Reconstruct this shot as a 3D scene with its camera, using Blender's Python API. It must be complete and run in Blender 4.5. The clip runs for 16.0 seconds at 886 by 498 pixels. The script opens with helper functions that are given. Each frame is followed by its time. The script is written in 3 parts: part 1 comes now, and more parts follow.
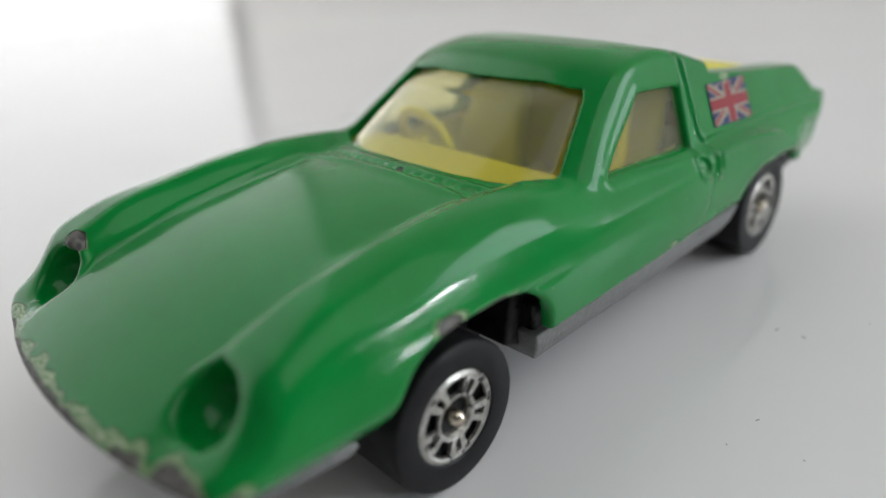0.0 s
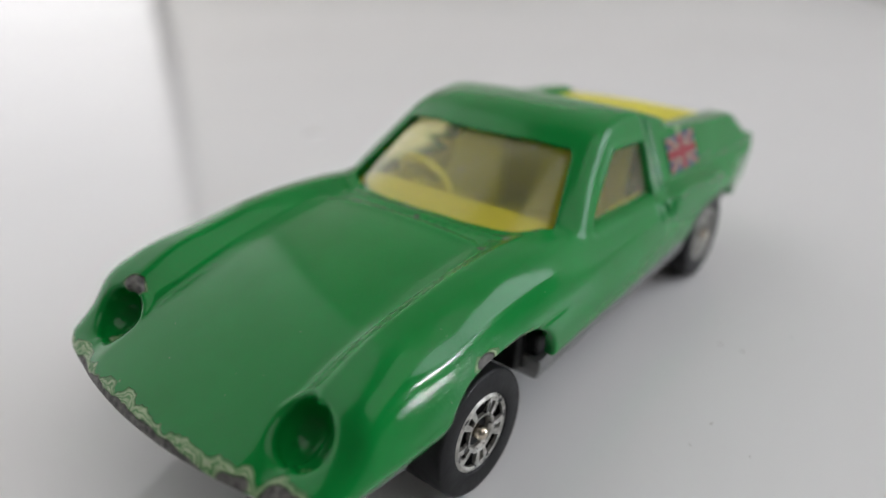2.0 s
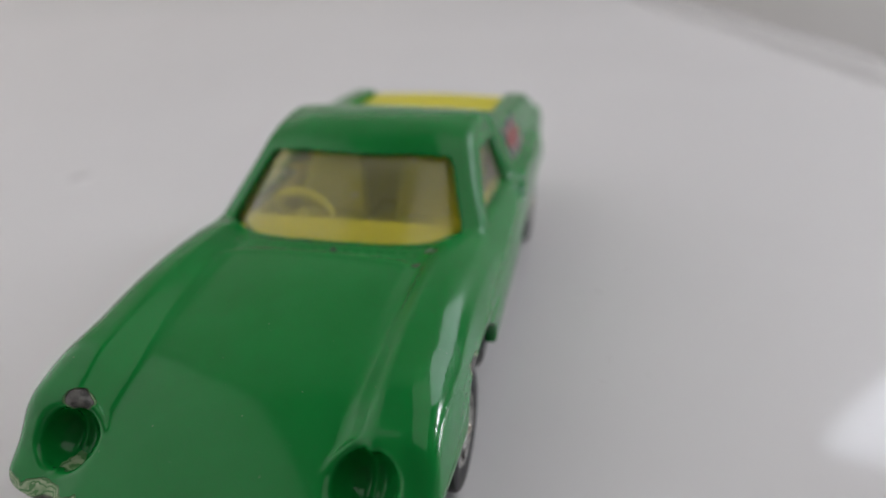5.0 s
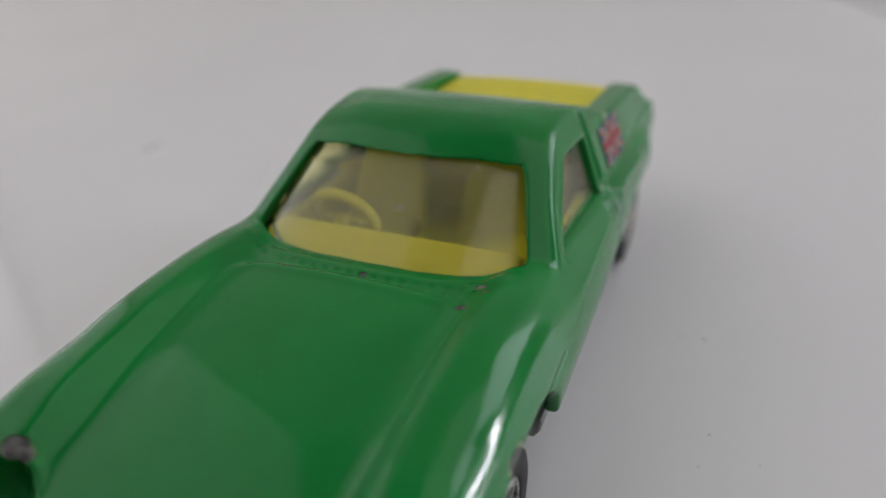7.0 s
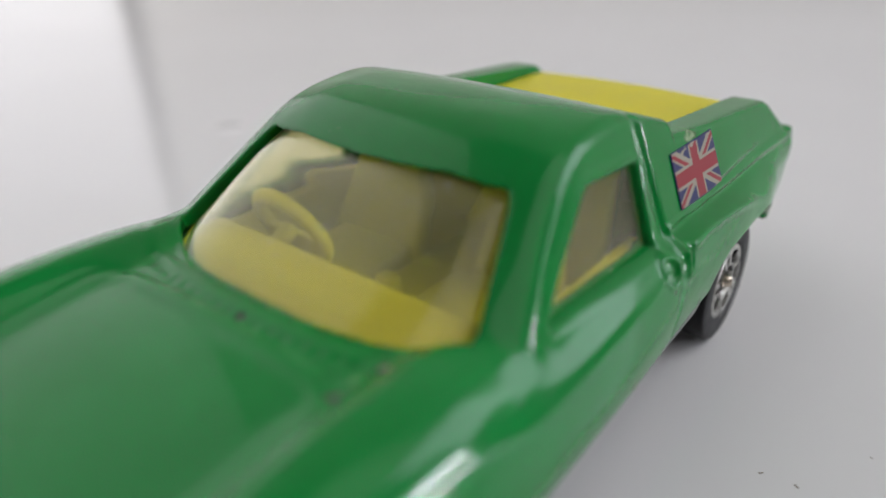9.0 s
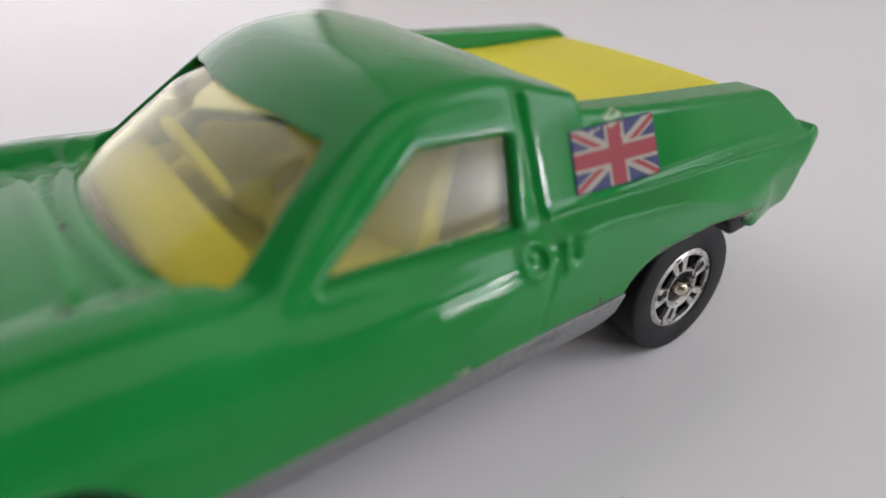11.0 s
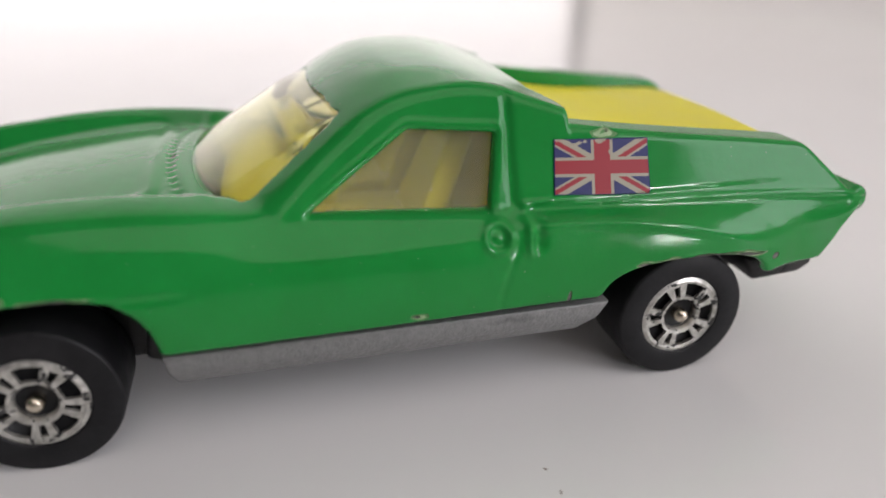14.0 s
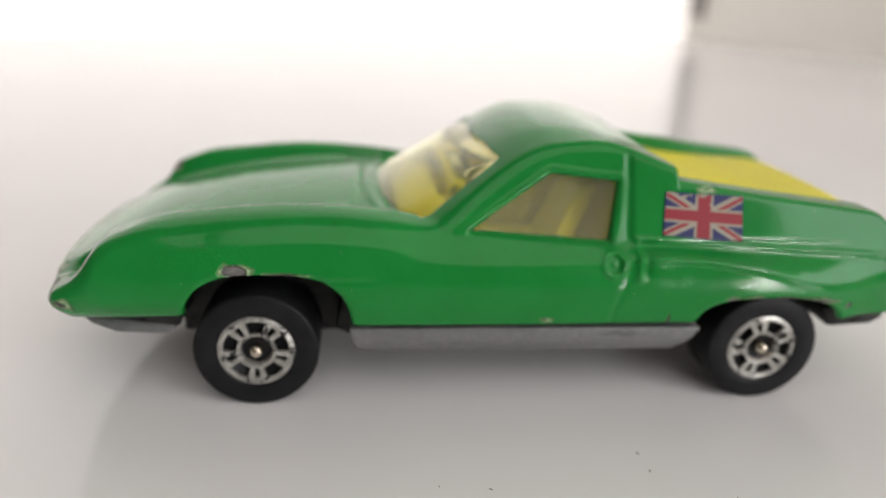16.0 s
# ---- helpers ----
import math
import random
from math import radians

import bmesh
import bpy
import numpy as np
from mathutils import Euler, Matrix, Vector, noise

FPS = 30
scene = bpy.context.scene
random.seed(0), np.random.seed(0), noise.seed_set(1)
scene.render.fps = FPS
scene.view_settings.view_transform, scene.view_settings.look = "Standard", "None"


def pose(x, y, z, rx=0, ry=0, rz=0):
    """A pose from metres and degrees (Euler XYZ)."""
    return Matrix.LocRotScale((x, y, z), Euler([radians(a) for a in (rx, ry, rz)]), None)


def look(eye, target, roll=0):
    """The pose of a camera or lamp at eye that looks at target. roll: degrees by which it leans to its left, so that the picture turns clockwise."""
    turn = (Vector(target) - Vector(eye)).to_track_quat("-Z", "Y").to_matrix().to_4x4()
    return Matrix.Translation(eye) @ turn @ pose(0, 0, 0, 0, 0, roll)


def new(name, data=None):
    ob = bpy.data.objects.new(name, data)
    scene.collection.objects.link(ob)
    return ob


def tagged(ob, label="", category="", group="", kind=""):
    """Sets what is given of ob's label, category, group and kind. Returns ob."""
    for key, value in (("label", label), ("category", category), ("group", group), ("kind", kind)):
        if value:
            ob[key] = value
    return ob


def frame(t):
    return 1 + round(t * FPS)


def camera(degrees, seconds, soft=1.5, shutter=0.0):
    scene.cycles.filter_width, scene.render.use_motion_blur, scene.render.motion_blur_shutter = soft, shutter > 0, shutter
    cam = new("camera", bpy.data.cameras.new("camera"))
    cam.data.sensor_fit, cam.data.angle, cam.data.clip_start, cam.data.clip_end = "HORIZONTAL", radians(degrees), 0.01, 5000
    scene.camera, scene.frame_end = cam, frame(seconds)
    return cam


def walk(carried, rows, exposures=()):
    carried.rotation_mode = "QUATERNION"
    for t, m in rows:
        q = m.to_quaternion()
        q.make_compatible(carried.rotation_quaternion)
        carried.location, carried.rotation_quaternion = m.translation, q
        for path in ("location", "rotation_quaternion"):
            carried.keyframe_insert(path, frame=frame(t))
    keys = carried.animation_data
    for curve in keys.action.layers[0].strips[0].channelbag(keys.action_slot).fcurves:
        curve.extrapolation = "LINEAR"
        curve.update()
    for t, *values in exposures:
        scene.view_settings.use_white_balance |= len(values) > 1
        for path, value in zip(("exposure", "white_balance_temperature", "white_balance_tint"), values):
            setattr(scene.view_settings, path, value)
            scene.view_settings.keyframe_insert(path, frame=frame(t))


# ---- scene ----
S = 0.0096                      # metres for one unit of the plan: a toy car 76 mm long
cam = camera(64.8, 16.0, soft=1.6)
cam.data.dof.use_dof, cam.data.dof.focus_distance, cam.data.dof.aperture_fstop = True, 5.1 * S, 18.0
# seconds, place in plan units, yaw, pitch and roll in degrees
PATH = [
    (0, -2.481, -4.055, 3.374, -43.68, -24.97, -3.27),
    (0.5, -2.515, -4.037, 3.407, -43.90, -25.05, -3.18),
    (1, -2.607, -4.040, 3.566, -44.32, -24.85, -2.87),
    (1.5, -2.843, -4.304, 3.751, -46.06, -25.07, -2.29),
    (2, -3.431, -3.913, 4.172, -50.88, -26.26, -0.25),
    (2.5, -4.164, -3.300, 4.257, -55.42, -26.73, 1.14),
    (3, -4.400, -3.044, 4.343, -60.46, -26.63, 0.66),
    (3.5, -4.517, -2.886, 4.711, -66.73, -28.05, -1.02),
    (3.7, -4.549, -2.885, 4.735, -69.63, -27.64, -1.51),
    (5.8, -3.885, -2.294, 4.677, -76.34, -29.05, -2.40),
    (6, -3.708, -2.295, 4.612, -74.79, -29.19, -2.59),
    (6.5, -3.367, -2.358, 4.565, -70.21, -29.68, -2.98),
    (7, -2.872, -2.457, 4.401, -65.69, -30.16, -2.89),
    (7.5, -2.349, -2.496, 4.251, -62.10, -30.53, -2.61),
    (8, -1.743, -2.597, 3.998, -57.22, -30.26, -2.53),
    (8.5, -1.163, -2.692, 3.849, -54.00, -29.95, -2.15),
    (8.7, -0.985, -2.725, 3.752, -52.69, -29.05, -2.19),
    (10.8, 0.465, -3.857, 3.523, -35.93, -31.41, -0.85),
    (11, 0.689, -4.005, 3.525, -34.83, -31.45, -0.69),
    (11.5, 1.061, -4.497, 3.508, -32.28, -30.66, -0.08),
    (12, 1.369, -5.037, 3.427, -27.59, -28.99, -0.32),
    (12.5, 1.534, -5.424, 3.353, -22.21, -28.38, -0.98),
    (13, 1.721, -5.595, 3.385, -17.96, -27.63, -0.73),
    (13.5, 1.715, -5.607, 3.386, -15.37, -26.30, -0.33),
    (14, 1.599, -5.602, 3.347, -14.60, -25.51, 0.44),
    (14.5, 1.422, -5.681, 3.404, -14.10, -24.88, 0.53),
    (15, 1.180, -5.812, 3.661, -11.76, -24.24, 1.58),
    (15.5, 1.064, -6.323, 3.676, -9.39, -22.84, 2.47),
    (16, 0.890, -6.866, 3.605, -7.11, -21.35, 3.19),
]
EXPOSURES = [(0.0, 0.03, 6350, 10), (3.5, -0.14, 6400, 14), (7.0, -0.38, 6400, 15), (8.5, -0.10, 6350, 13), (11.0, -0.03, 6450, 18), (12.5, 0.03, 6600, 18), (14.5, 0.11, 6750, 17), (16.0, 0.06, 6900, 15)]


def aim(x, y, z, yaw, pitch, roll):
    return pose(x * S, y * S, z * S, 0, 0, yaw) @ pose(0, 0, 0, 90 + pitch) @ pose(0, 0, 0, 0, 0, roll)


walk(cam, [(t, aim(*p)) for t, *p in PATH], EXPOSURES)

# ---------------------------------------------------------------- light
world = bpy.data.worlds.new("room_air")
scene.world = world
world.use_nodes = True
world.node_tree.nodes["Background"].inputs[0].default_value = (0.85, 0.88, 0.95, 1)
world.node_tree.nodes["Background"].inputs[1].default_value = 0.05


def area_lamp(name, eye, target, wide, high, watts, colour):
    data = bpy.data.lights.new(name, "AREA")
    data.shape, data.size, data.size_y = "RECTANGLE", wide, high
    data.energy, data.color = watts, colour
    ob = new(name, data)
    ob.matrix_world = look(eye, target)
    return ob


area_lamp("window_daylight", (0.50, -0.74, 0.15), (0.0, 0, 0.01), 0.12, 0.06, 2.1, (0.92, 0.96, 1.0))
area_lamp("side_window_daylight", (0.70, -0.27, 0.36), (0.03, 0, 0.01), 0.90, 0.38, 5.2, (0.87, 0.93, 1.0))
# broad fill added overhead to brighten the board; no such lamp is seen
area_lamp("overhead_fill", (0.20, -0.50, 0.90), (0.06, 0.0, 0), 1.05, 0.90, 3.5, (1.0, 0.97, 0.94))


# ---------------------------------------------------------------- materials
def material(name, colour, rough=0.5, metal=0.0, coat=0.0, **more):
    m = bpy.data.materials.new(name)
    m.use_nodes = True
    b = m.node_tree.nodes["Principled BSDF"]
    b.inputs["Base Color"].default_value = (*colour, 1)
    b.inputs["Roughness"].default_value = rough
    b.inputs["Metallic"].default_value = metal
    b.inputs["Coat Weight"].default_value = coat
    for k, v in more.items():
        b.inputs[k.replace("_", " ")].default_value = v
    return m


class Nodes:
    """Short hand for wiring one material."""

    def __init__(self, m):
        self.tree = m.node_tree
        self.bsdf = self.tree.nodes["Principled BSDF"]
        place = self.add("ShaderNodeTexCoord")
        scaled = self.add("ShaderNodeVectorMath", operation="SCALE")
        self.link(place.outputs["Object"], scaled.inputs[0])
        scaled.inputs["Scale"].default_value = 1 / S
        self.place = scaled.outputs[0]          # plan units

    def add(self, kind, **props):
        n = self.tree.nodes.new(kind)
        if "operation" in props:
            n.operation = props["operation"]
        return n

    def link(self, a, b):
        self.tree.links.new(a, b)

    def put(self, value, socket):
        if hasattr(value, "links"):
            self.link(value, socket)
        else:
            socket.default_value = value

    def math(self, op, a, b=0.0, c=0.0):
        n = self.add("ShaderNodeMath", operation=op)
        for v, s in zip((a, b, c), n.inputs):
            self.put(v, s)
        return n.outputs[0]

    def vector(self, op, a, b):
        n = self.add("ShaderNodeVectorMath", operation=op)
        self.put(a, n.inputs[0])
        self.put(b, n.inputs[1])
        return n.outputs[1] if op == "LENGTH" else n.outputs[0]

    def noise(self, scale, detail=2.0, rough=0.5, place=None):
        n = self.add("ShaderNodeTexNoise")
        self.link(place or self.place, n.inputs["Vector"])
        n.inputs["Scale"].default_value, n.inputs["Detail"].default_value, n.inputs["Roughness"].default_value = scale, detail, rough
        return n

    def ramp(self, value, lo, hi, to_lo=0.0, to_hi=1.0):
        n = self.add("ShaderNodeMapRange")
        for v, s in zip((value, lo, hi, to_lo, to_hi), n.inputs):
            self.put(v, s)
        return n.outputs[0]

    def mix(self, f, a, b):
        n = self.add("ShaderNodeMix")
        n.data_type = "RGBA"
        self.put(f, n.inputs[0])
        for v, s in ((a, n.inputs[6]), (b, n.inputs[7])):
            self.put(v if hasattr(v, "links") else (*v, 1), s)
        return n.outputs[2]

    def bump(self, height, depth, strength=1.0):
        n = self.add("ShaderNodeBump")
        n.inputs["Strength"].default_value, n.inputs["Distance"].default_value = strength, depth * S
        self.link(height, n.inputs["Height"])
        self.link(n.outputs[0], self.bsdf.inputs["Normal"])
        return n


# chips in the paint: centre, half sizes, edge width, how ragged
CHIPS = [
    ((-1.87, 0.38, 0.98), (0.30, 1.06, 0.066), 0.09, 0.026),
    ((-1.79, -0.88, 1.00), (0.24, 0.12, 0.055), 0.055, 0.015),
    ((-1.66, -1.27, 0.985), (0.20, 0.18, 0.085), 0.06, 0.02),
    ((-1.48, -1.51, 1.00), (0.10, 0.05, 0.045), 0.035, 0.01),
    ((-0.13, -1.60, 1.315), (0.10, 0.30, 0.045), 0.05, 0.02),
    ((0.25, -1.60, 1.29), (0.10, 0.30, 0.012), 0.02, 0.01),
    ((2.455, -1.66, 0.885), (0.022, 0.20, 0.010), 0.045, 0.008),
    ((1.024, -0.975, 1.62), (0.03, 0.055, 0.20), 0.0, 0.02),
    ((0.756, -0.92, 1.62), (0.035, 0.04, 0.20), 0.0, 0.02),
    ((0.93, -1.06, 1.62), (0.02, 0.03, 0.20), 0.0, 0.02),
    ((0.882, -0.10, 1.67), (0.02, 0.025, 0.20), 0.0, 0.01),
    ((3.917, -1.17, 1.985), (0.022, 0.06, 0.014), 0.07, 0.008),
    ((3.588, -1.60, 0.87), (0.012, 0.20, 0.045), 0.015, 0.01),
    ((4.15, -1.58, 1.07), (0.05, 0.20, 0.012), 0.02, 0.015),
    ((4.62, -1.58, 1.085), (0.25, 0.20, 0.010), 0.02, 0.02),
    ((5.02, -1.55, 1.075), (0.12, 0.20, 0.014), 0.02, 0.02),
    ((5.28, -1.52, 1.02), (0.03, 0.20, 0.03), 0.02, 0.015),
    ((-1.20, 1.08, 1.46), (0.08, 0.11, 0.08), 0.02, 0.03),
    ((5.63, -1.06, 1.80), (0.04, 0.06, 0.04), 0.0, 0.02),
    ((6.09, -1.36, 1.38), (0.05, 0.08, 0.03), 0.0, 0.02),
]


def green_enamel():
    m = material("green_enamel", (0.004, 0.20, 0.024), 0.15, 0, 0.3, Coat_Roughness=0.05, Specular_IOR_Level=0.14)
    n = Nodes(m)
    ragged = n.noise(5.0, 2.0, 0.5)
    off = n.vector("SUBTRACT", ragged.outputs["Color"], (0.5, 0.5, 0.5))
    field = 1.0
    ring = 1.0
    blot = n.ramp(n.noise(5.0, 2.0, 0.5).outputs[0], 0.36, 0.66, 0.1, 0.9)
    for centre, half, edge, rag in CHIPS:
        sc = n.add("ShaderNodeVectorMath", operation="SCALE")
        n.link(off, sc.inputs[0])
        sc.inputs["Scale"].default_value = 4 * rag
        p = n.vector("ADD", n.place, sc.outputs[0])
        p = n.vector("DIVIDE", n.vector("SUBTRACT", p, centre), half)
        d = n.math("MULTIPLY", n.math("SUBTRACT", n.vector("LENGTH", p, (0, 0, 0)), 1.0), min(half))
        field = n.math("MINIMUM", field, d)
        if edge:
            ring = n.math("MINIMUM", ring, n.math("SUBTRACT", d, n.math("MULTIPLY", blot, edge)))
    bare = n.ramp(field, -0.004, 0.004, 1, 0)
    pale = n.ramp(ring, -0.003, 0.003, 1, 0)
    stripes = n.math("GREATER_THAN", n.math("SINE", n.math("MULTIPLY", ring, 300.0)), -0.45)
    cloud = n.noise(1.3, 4.0, 0.6)
    green = n.mix(n.ramp(cloud.outputs[0], 0.3, 0.7), (0.003, 0.205, 0.032), (0.005, 0.24, 0.042))
    fleck = n.noise(55.0, 0.0)
    green = n.mix(n.ramp(fleck.outputs[0], 0.885, 0.905), green, (0.25, 0.34, 0.24))
    primer = n.mix(stripes, (0.10, 0.26, 0.09), n.mix(n.ramp(n.noise(18, 3).outputs[0], 0.35, 0.65), (0.22, 0.36, 0.18), (0.42, 0.52, 0.32)))
    metal = n.mix(n.ramp(n.noise(20, 3).outputs[0], 0.35, 0.65), (0.075, 0.075, 0.07), (0.20, 0.195, 0.18))
    col = n.mix(pale, green, primer)
    col = n.mix(bare, col, metal)
    n.link(col, n.bsdf.inputs["Base Color"])
    worn = n.math("MAXIMUM", bare, n.math("MULTIPLY", pale, 0.6))
    smear = n.ramp(n.noise(2.0, 3.0, 0.5).outputs[0], 0.3, 0.75, 0.15, 0.19)
    n.link(n.math("MAXIMUM", smear, n.math("MULTIPLY", worn, 0.5)), n.bsdf.inputs["Roughness"])
    n.link(n.ramp(worn, 0, 1, 0.3, 0.0), n.bsdf.inputs["Coat Weight"])
    peel = n.noise(9.0, 2.0)
    rub = n.vector("LENGTH", n.vector("DIVIDE", n.vector("SUBTRACT", n.place, (-0.35, -1.55, 1.38)), (0.75, 0.5, 0.25)), (0, 0, 0))
    pitted = n.math("MAXIMUM", n.ramp(rub, 0.3, 1.0, 0.10, 0.008), n.ramp(n.noise(1.8, 2.0).outputs[0], 0.55, 0.75, 0.006, 0.012))
    h = n.math("SUBTRACT", n.math("ADD", n.math("MULTIPLY", peel.outputs[0], 0.05), n.math("MULTIPLY", n.noise(2.6, 1.0).outputs[0], 0.06)), n.math("MULTIPLY", bare, 0.5))
    h = n.math("SUBTRACT", h, n.math("MULTIPLY", pale, 0.2))
    h = n.math("ADD", h, n.math("MULTIPLY", n.noise(34.0, 1.0).outputs[0], pitted))
    n.bump(h, 0.05)
    return m


def mottled(name, dark, light, rough, scale, bump=0.0, metal=0.0, coat=0.0, fine=30.0):
    """A surface whose colour drifts between two tones, with grain and uneven gloss."""
    m = material(name, light, rough, metal, coat)
    n = Nodes(m)
    big, small = n.noise(scale, 4.0, 0.6), n.noise(fine, 2.0)
    f = n.math("ADD", n.math("MULTIPLY", big.outputs[0], 0.75), n.math("MULTIPLY", small.outputs[0], 0.25))
    n.link(n.mix(n.ramp(f, 0.35, 0.65), dark, light), n.bsdf.inputs["Base Color"])
    n.link(n.ramp(big.outputs[0], 0.3, 0.7, rough * 0.8, min(1, rough * 1.25)), n.bsdf.inputs["Roughness"])
    if bump:
        n.bump(f, bump)
    return m


def base_metal():
    m = material("grey_base_metal", (0.36, 0.36, 0.36), 0.46, 0.25)
    n = Nodes(m)
    rag = n.noise(6.0, 3.0, 0.6)
    sc = n.add("ShaderNodeVectorMath", operation="SCALE")
    n.link(n.vector("SUBTRACT", rag.outputs["Color"], (0.5, 0.5, 0.5)), sc.inputs[0])
    sc.inputs["Scale"].default_value = 0.14
    p = n.vector("DIVIDE", n.vector("SUBTRACT", n.vector("ADD", n.place, sc.outputs[0]), (3.20, -1.5, 0.70)), (0.20, 0.4, 0.030))
    smudge = n.ramp(n.vector("LENGTH", p, (0, 0, 0)), 0.35, 1.25, 0.75, 0)
    grain = n.ramp(n.noise(14, 4, 0.7).outputs[0], 0.3, 0.7)
    col = n.mix(grain, (0.18, 0.18, 0.18), (0.24, 0.24, 0.235))
    n.link(n.mix(smudge, col, (0.11, 0.11, 0.11)), n.bsdf.inputs["Base Color"])
    n.bump(n.noise(30, 3).outputs[0], 0.01)
    return m


def chipped_silver():
    """Silver coating worn through to the black plastic in flakes."""
    m = material("chipped_silver", (0.6, 0.59, 0.55), 0.34, 0.7)
    n = Nodes(m)
    flake = n.ramp(n.noise(8.0, 5.0, 0.75).outputs[0], 0.555, 0.585)
    grey = n.mix(n.ramp(n.noise(14.0, 3.0).outputs[0], 0.35, 0.65), (0.34, 0.33, 0.30), (0.62, 0.61, 0.57))
    n.link(n.mix(flake, grey, (0.02, 0.02, 0.02)), n.bsdf.inputs["Base Color"])
    n.link(n.ramp(flake, 0, 1, 0.7, 0.0), n.bsdf.inputs["Metallic"])
    n.bump(n.math("SUBTRACT", 1.0, flake), 0.006)
    return m


def gloss_board():
    m = material("white_gloss_board", (0.81, 0.805, 0.80), 0.10)
    n = Nodes(m)
    cloud = n.noise(0.12, 3.0, 0.5)
    ripple = n.noise(0.35, 1.0)
    streaks = n.ramp(n.noise(1.0, 2.0, 0.5, n.vector("MULTIPLY", n.place, (3.0, 0.5, 1.0))).outputs[0], 0.62, 0.80, 0, 0.05)
    gloss = n.ramp(n.noise(0.9, 4.0, 0.6).outputs[0], 0.35, 0.7, 0.05, 0.12)
    n.link(n.math("ADD", gloss, streaks), n.bsdf.inputs["Roughness"])
    tone = n.mix(n.ramp(cloud.outputs[0], 0.35, 0.65), (0.80, 0.795, 0.79), (0.83, 0.825, 0.82))
    n.link(tone, n.bsdf.inputs["Base Color"])
    # one small dent beyond the car
    dent = n.vector("LENGTH", n.vector("SUBTRACT", n.place, (-36.99, -29.87, 0.0)), (0, 0, 0))
    n.bump(n.math("ADD", ripple.outputs[0], n.ramp(dent, 0.0, 0.24, 26.0, 0.0)), 0.002)
    return m


def clear_plastic(name, ior, cloudy, tint, frost):
    m = material(name, tint, 0.06, 0, 0, Transmission_Weight=1.0, IOR=ior)
    n = Nodes(m)
    scratch = 0.0
    for stretch in ((3.0, 34.0, 30.0), (26.0, 30.0, 3.0), (30.0, 4.0, 26.0)):
        streak = n.noise(1.0, 1.0, 0.4, n.vector("MULTIPLY", n.place, stretch)).outputs[0]
        scratch = n.math("MAXIMUM", scratch, n.ramp(streak, 0.70, 0.82))
    scratch = n.math("MULTIPLY", scratch, n.ramp(n.noise(1.5, 2.0).outputs[0], 0.46, 0.60))
    haze = n.ramp(n.noise(2.0, 2.0, 0.6).outputs[0], 0.42, 0.78, *frost)
    n.link(n.math("MAXIMUM", haze, n.math("MULTIPLY", scratch, 0.5)), n.bsdf.inputs["Roughness"])
    n.link(n.math("SUBTRACT", n.ramp(n.noise(1.5, 2.0, 0.6).outputs[0], 0.35, 0.75, 1.0 - 0.5 * cloudy, 1.0 - 0.8 * cloudy), n.math("MULTIPLY", scratch, 0.25)), n.bsdf.inputs["Transmission Weight"])
    n.bump(n.noise(2.2, 2.0).outputs[0], 0.0015)
    return m


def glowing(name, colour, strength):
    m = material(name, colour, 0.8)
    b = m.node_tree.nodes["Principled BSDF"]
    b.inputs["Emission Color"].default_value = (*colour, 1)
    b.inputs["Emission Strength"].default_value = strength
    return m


GREEN = green_enamel()
YELLOW = mottled("yellow_plastic", (0.70, 0.63, 0.012), (0.78, 0.70, 0.02), 0.38, 1.5, 0.006)
BLACK = mottled("black_plastic", (0.006, 0.006, 0.007), (0.014, 0.014, 0.015), 0.45, 4.0, 0.006)
SATIN_BLACK = mottled("black_base_paint", (0.010, 0.010, 0.010), (0.03, 0.03, 0.03), 0.3, 6.0, 0.01)
ZINC = base_metal()
SILVER = chipped_silver()
STEEL = material("polished_axle", (0.62, 0.55, 0.45), 0.2, 1.0)
CLEAR = clear_plastic("clear_plastic", 1.12, 0.11, (0.93, 0.90, 0.66), (0.14, 0.24))
HAZY = clear_plastic("hazy_plastic", 1.38, 0.11, (0.88, 0.87, 0.54), (0.05, 0.14))
WHITE = gloss_board()
# the back wall's brightness is emission in its material, in place of daylight
GLOW_WALL = glowing("self_lit_white", (1.0, 0.985, 0.97), 0.52)
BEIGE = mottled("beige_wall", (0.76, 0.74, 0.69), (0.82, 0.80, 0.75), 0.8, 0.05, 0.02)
# unseen walls: shade put into a dark colour so they bounce little light
DARK_WALL = mottled("darkened_unseen_wall", (0.15, 0.145, 0.14), (0.19, 0.185, 0.18), 0.9, 0.05)
# ceiling out of view; dimness put into its colour to weaken overhead reflections
DARK_CEILING = mottled("darkened_ceiling", (0.22, 0.22, 0.22), (0.26, 0.26, 0.26), 0.9, 0.05)
TIMBER = mottled("brown_timber", (0.48, 0.40, 0.35), (0.56, 0.48, 0.43), 0.5, 0.05)
GREYTRIM = mottled("grey_trim", (0.20, 0.19, 0.17), (0.26, 0.25, 0.23), 0.6, 0.2)
YELLOW.node_tree.nodes["Principled BSDF"].inputs["Specular IOR Level"].default_value = 0.3
for m in (BLACK, SATIN_BLACK):
    m.node_tree.nodes["Principled BSDF"].inputs["Specular IOR Level"].default_value = 0.2
RED, BLUE, PAPER = (material(k, c, 0.45, Specular_IOR_Level=0.3) for k, c in (("sticker_red", (0.29, 0.012, 0.022)), ("sticker_blue", (0.010, 0.015, 0.10)), ("sticker_white", (0.33, 0.30, 0.23))))


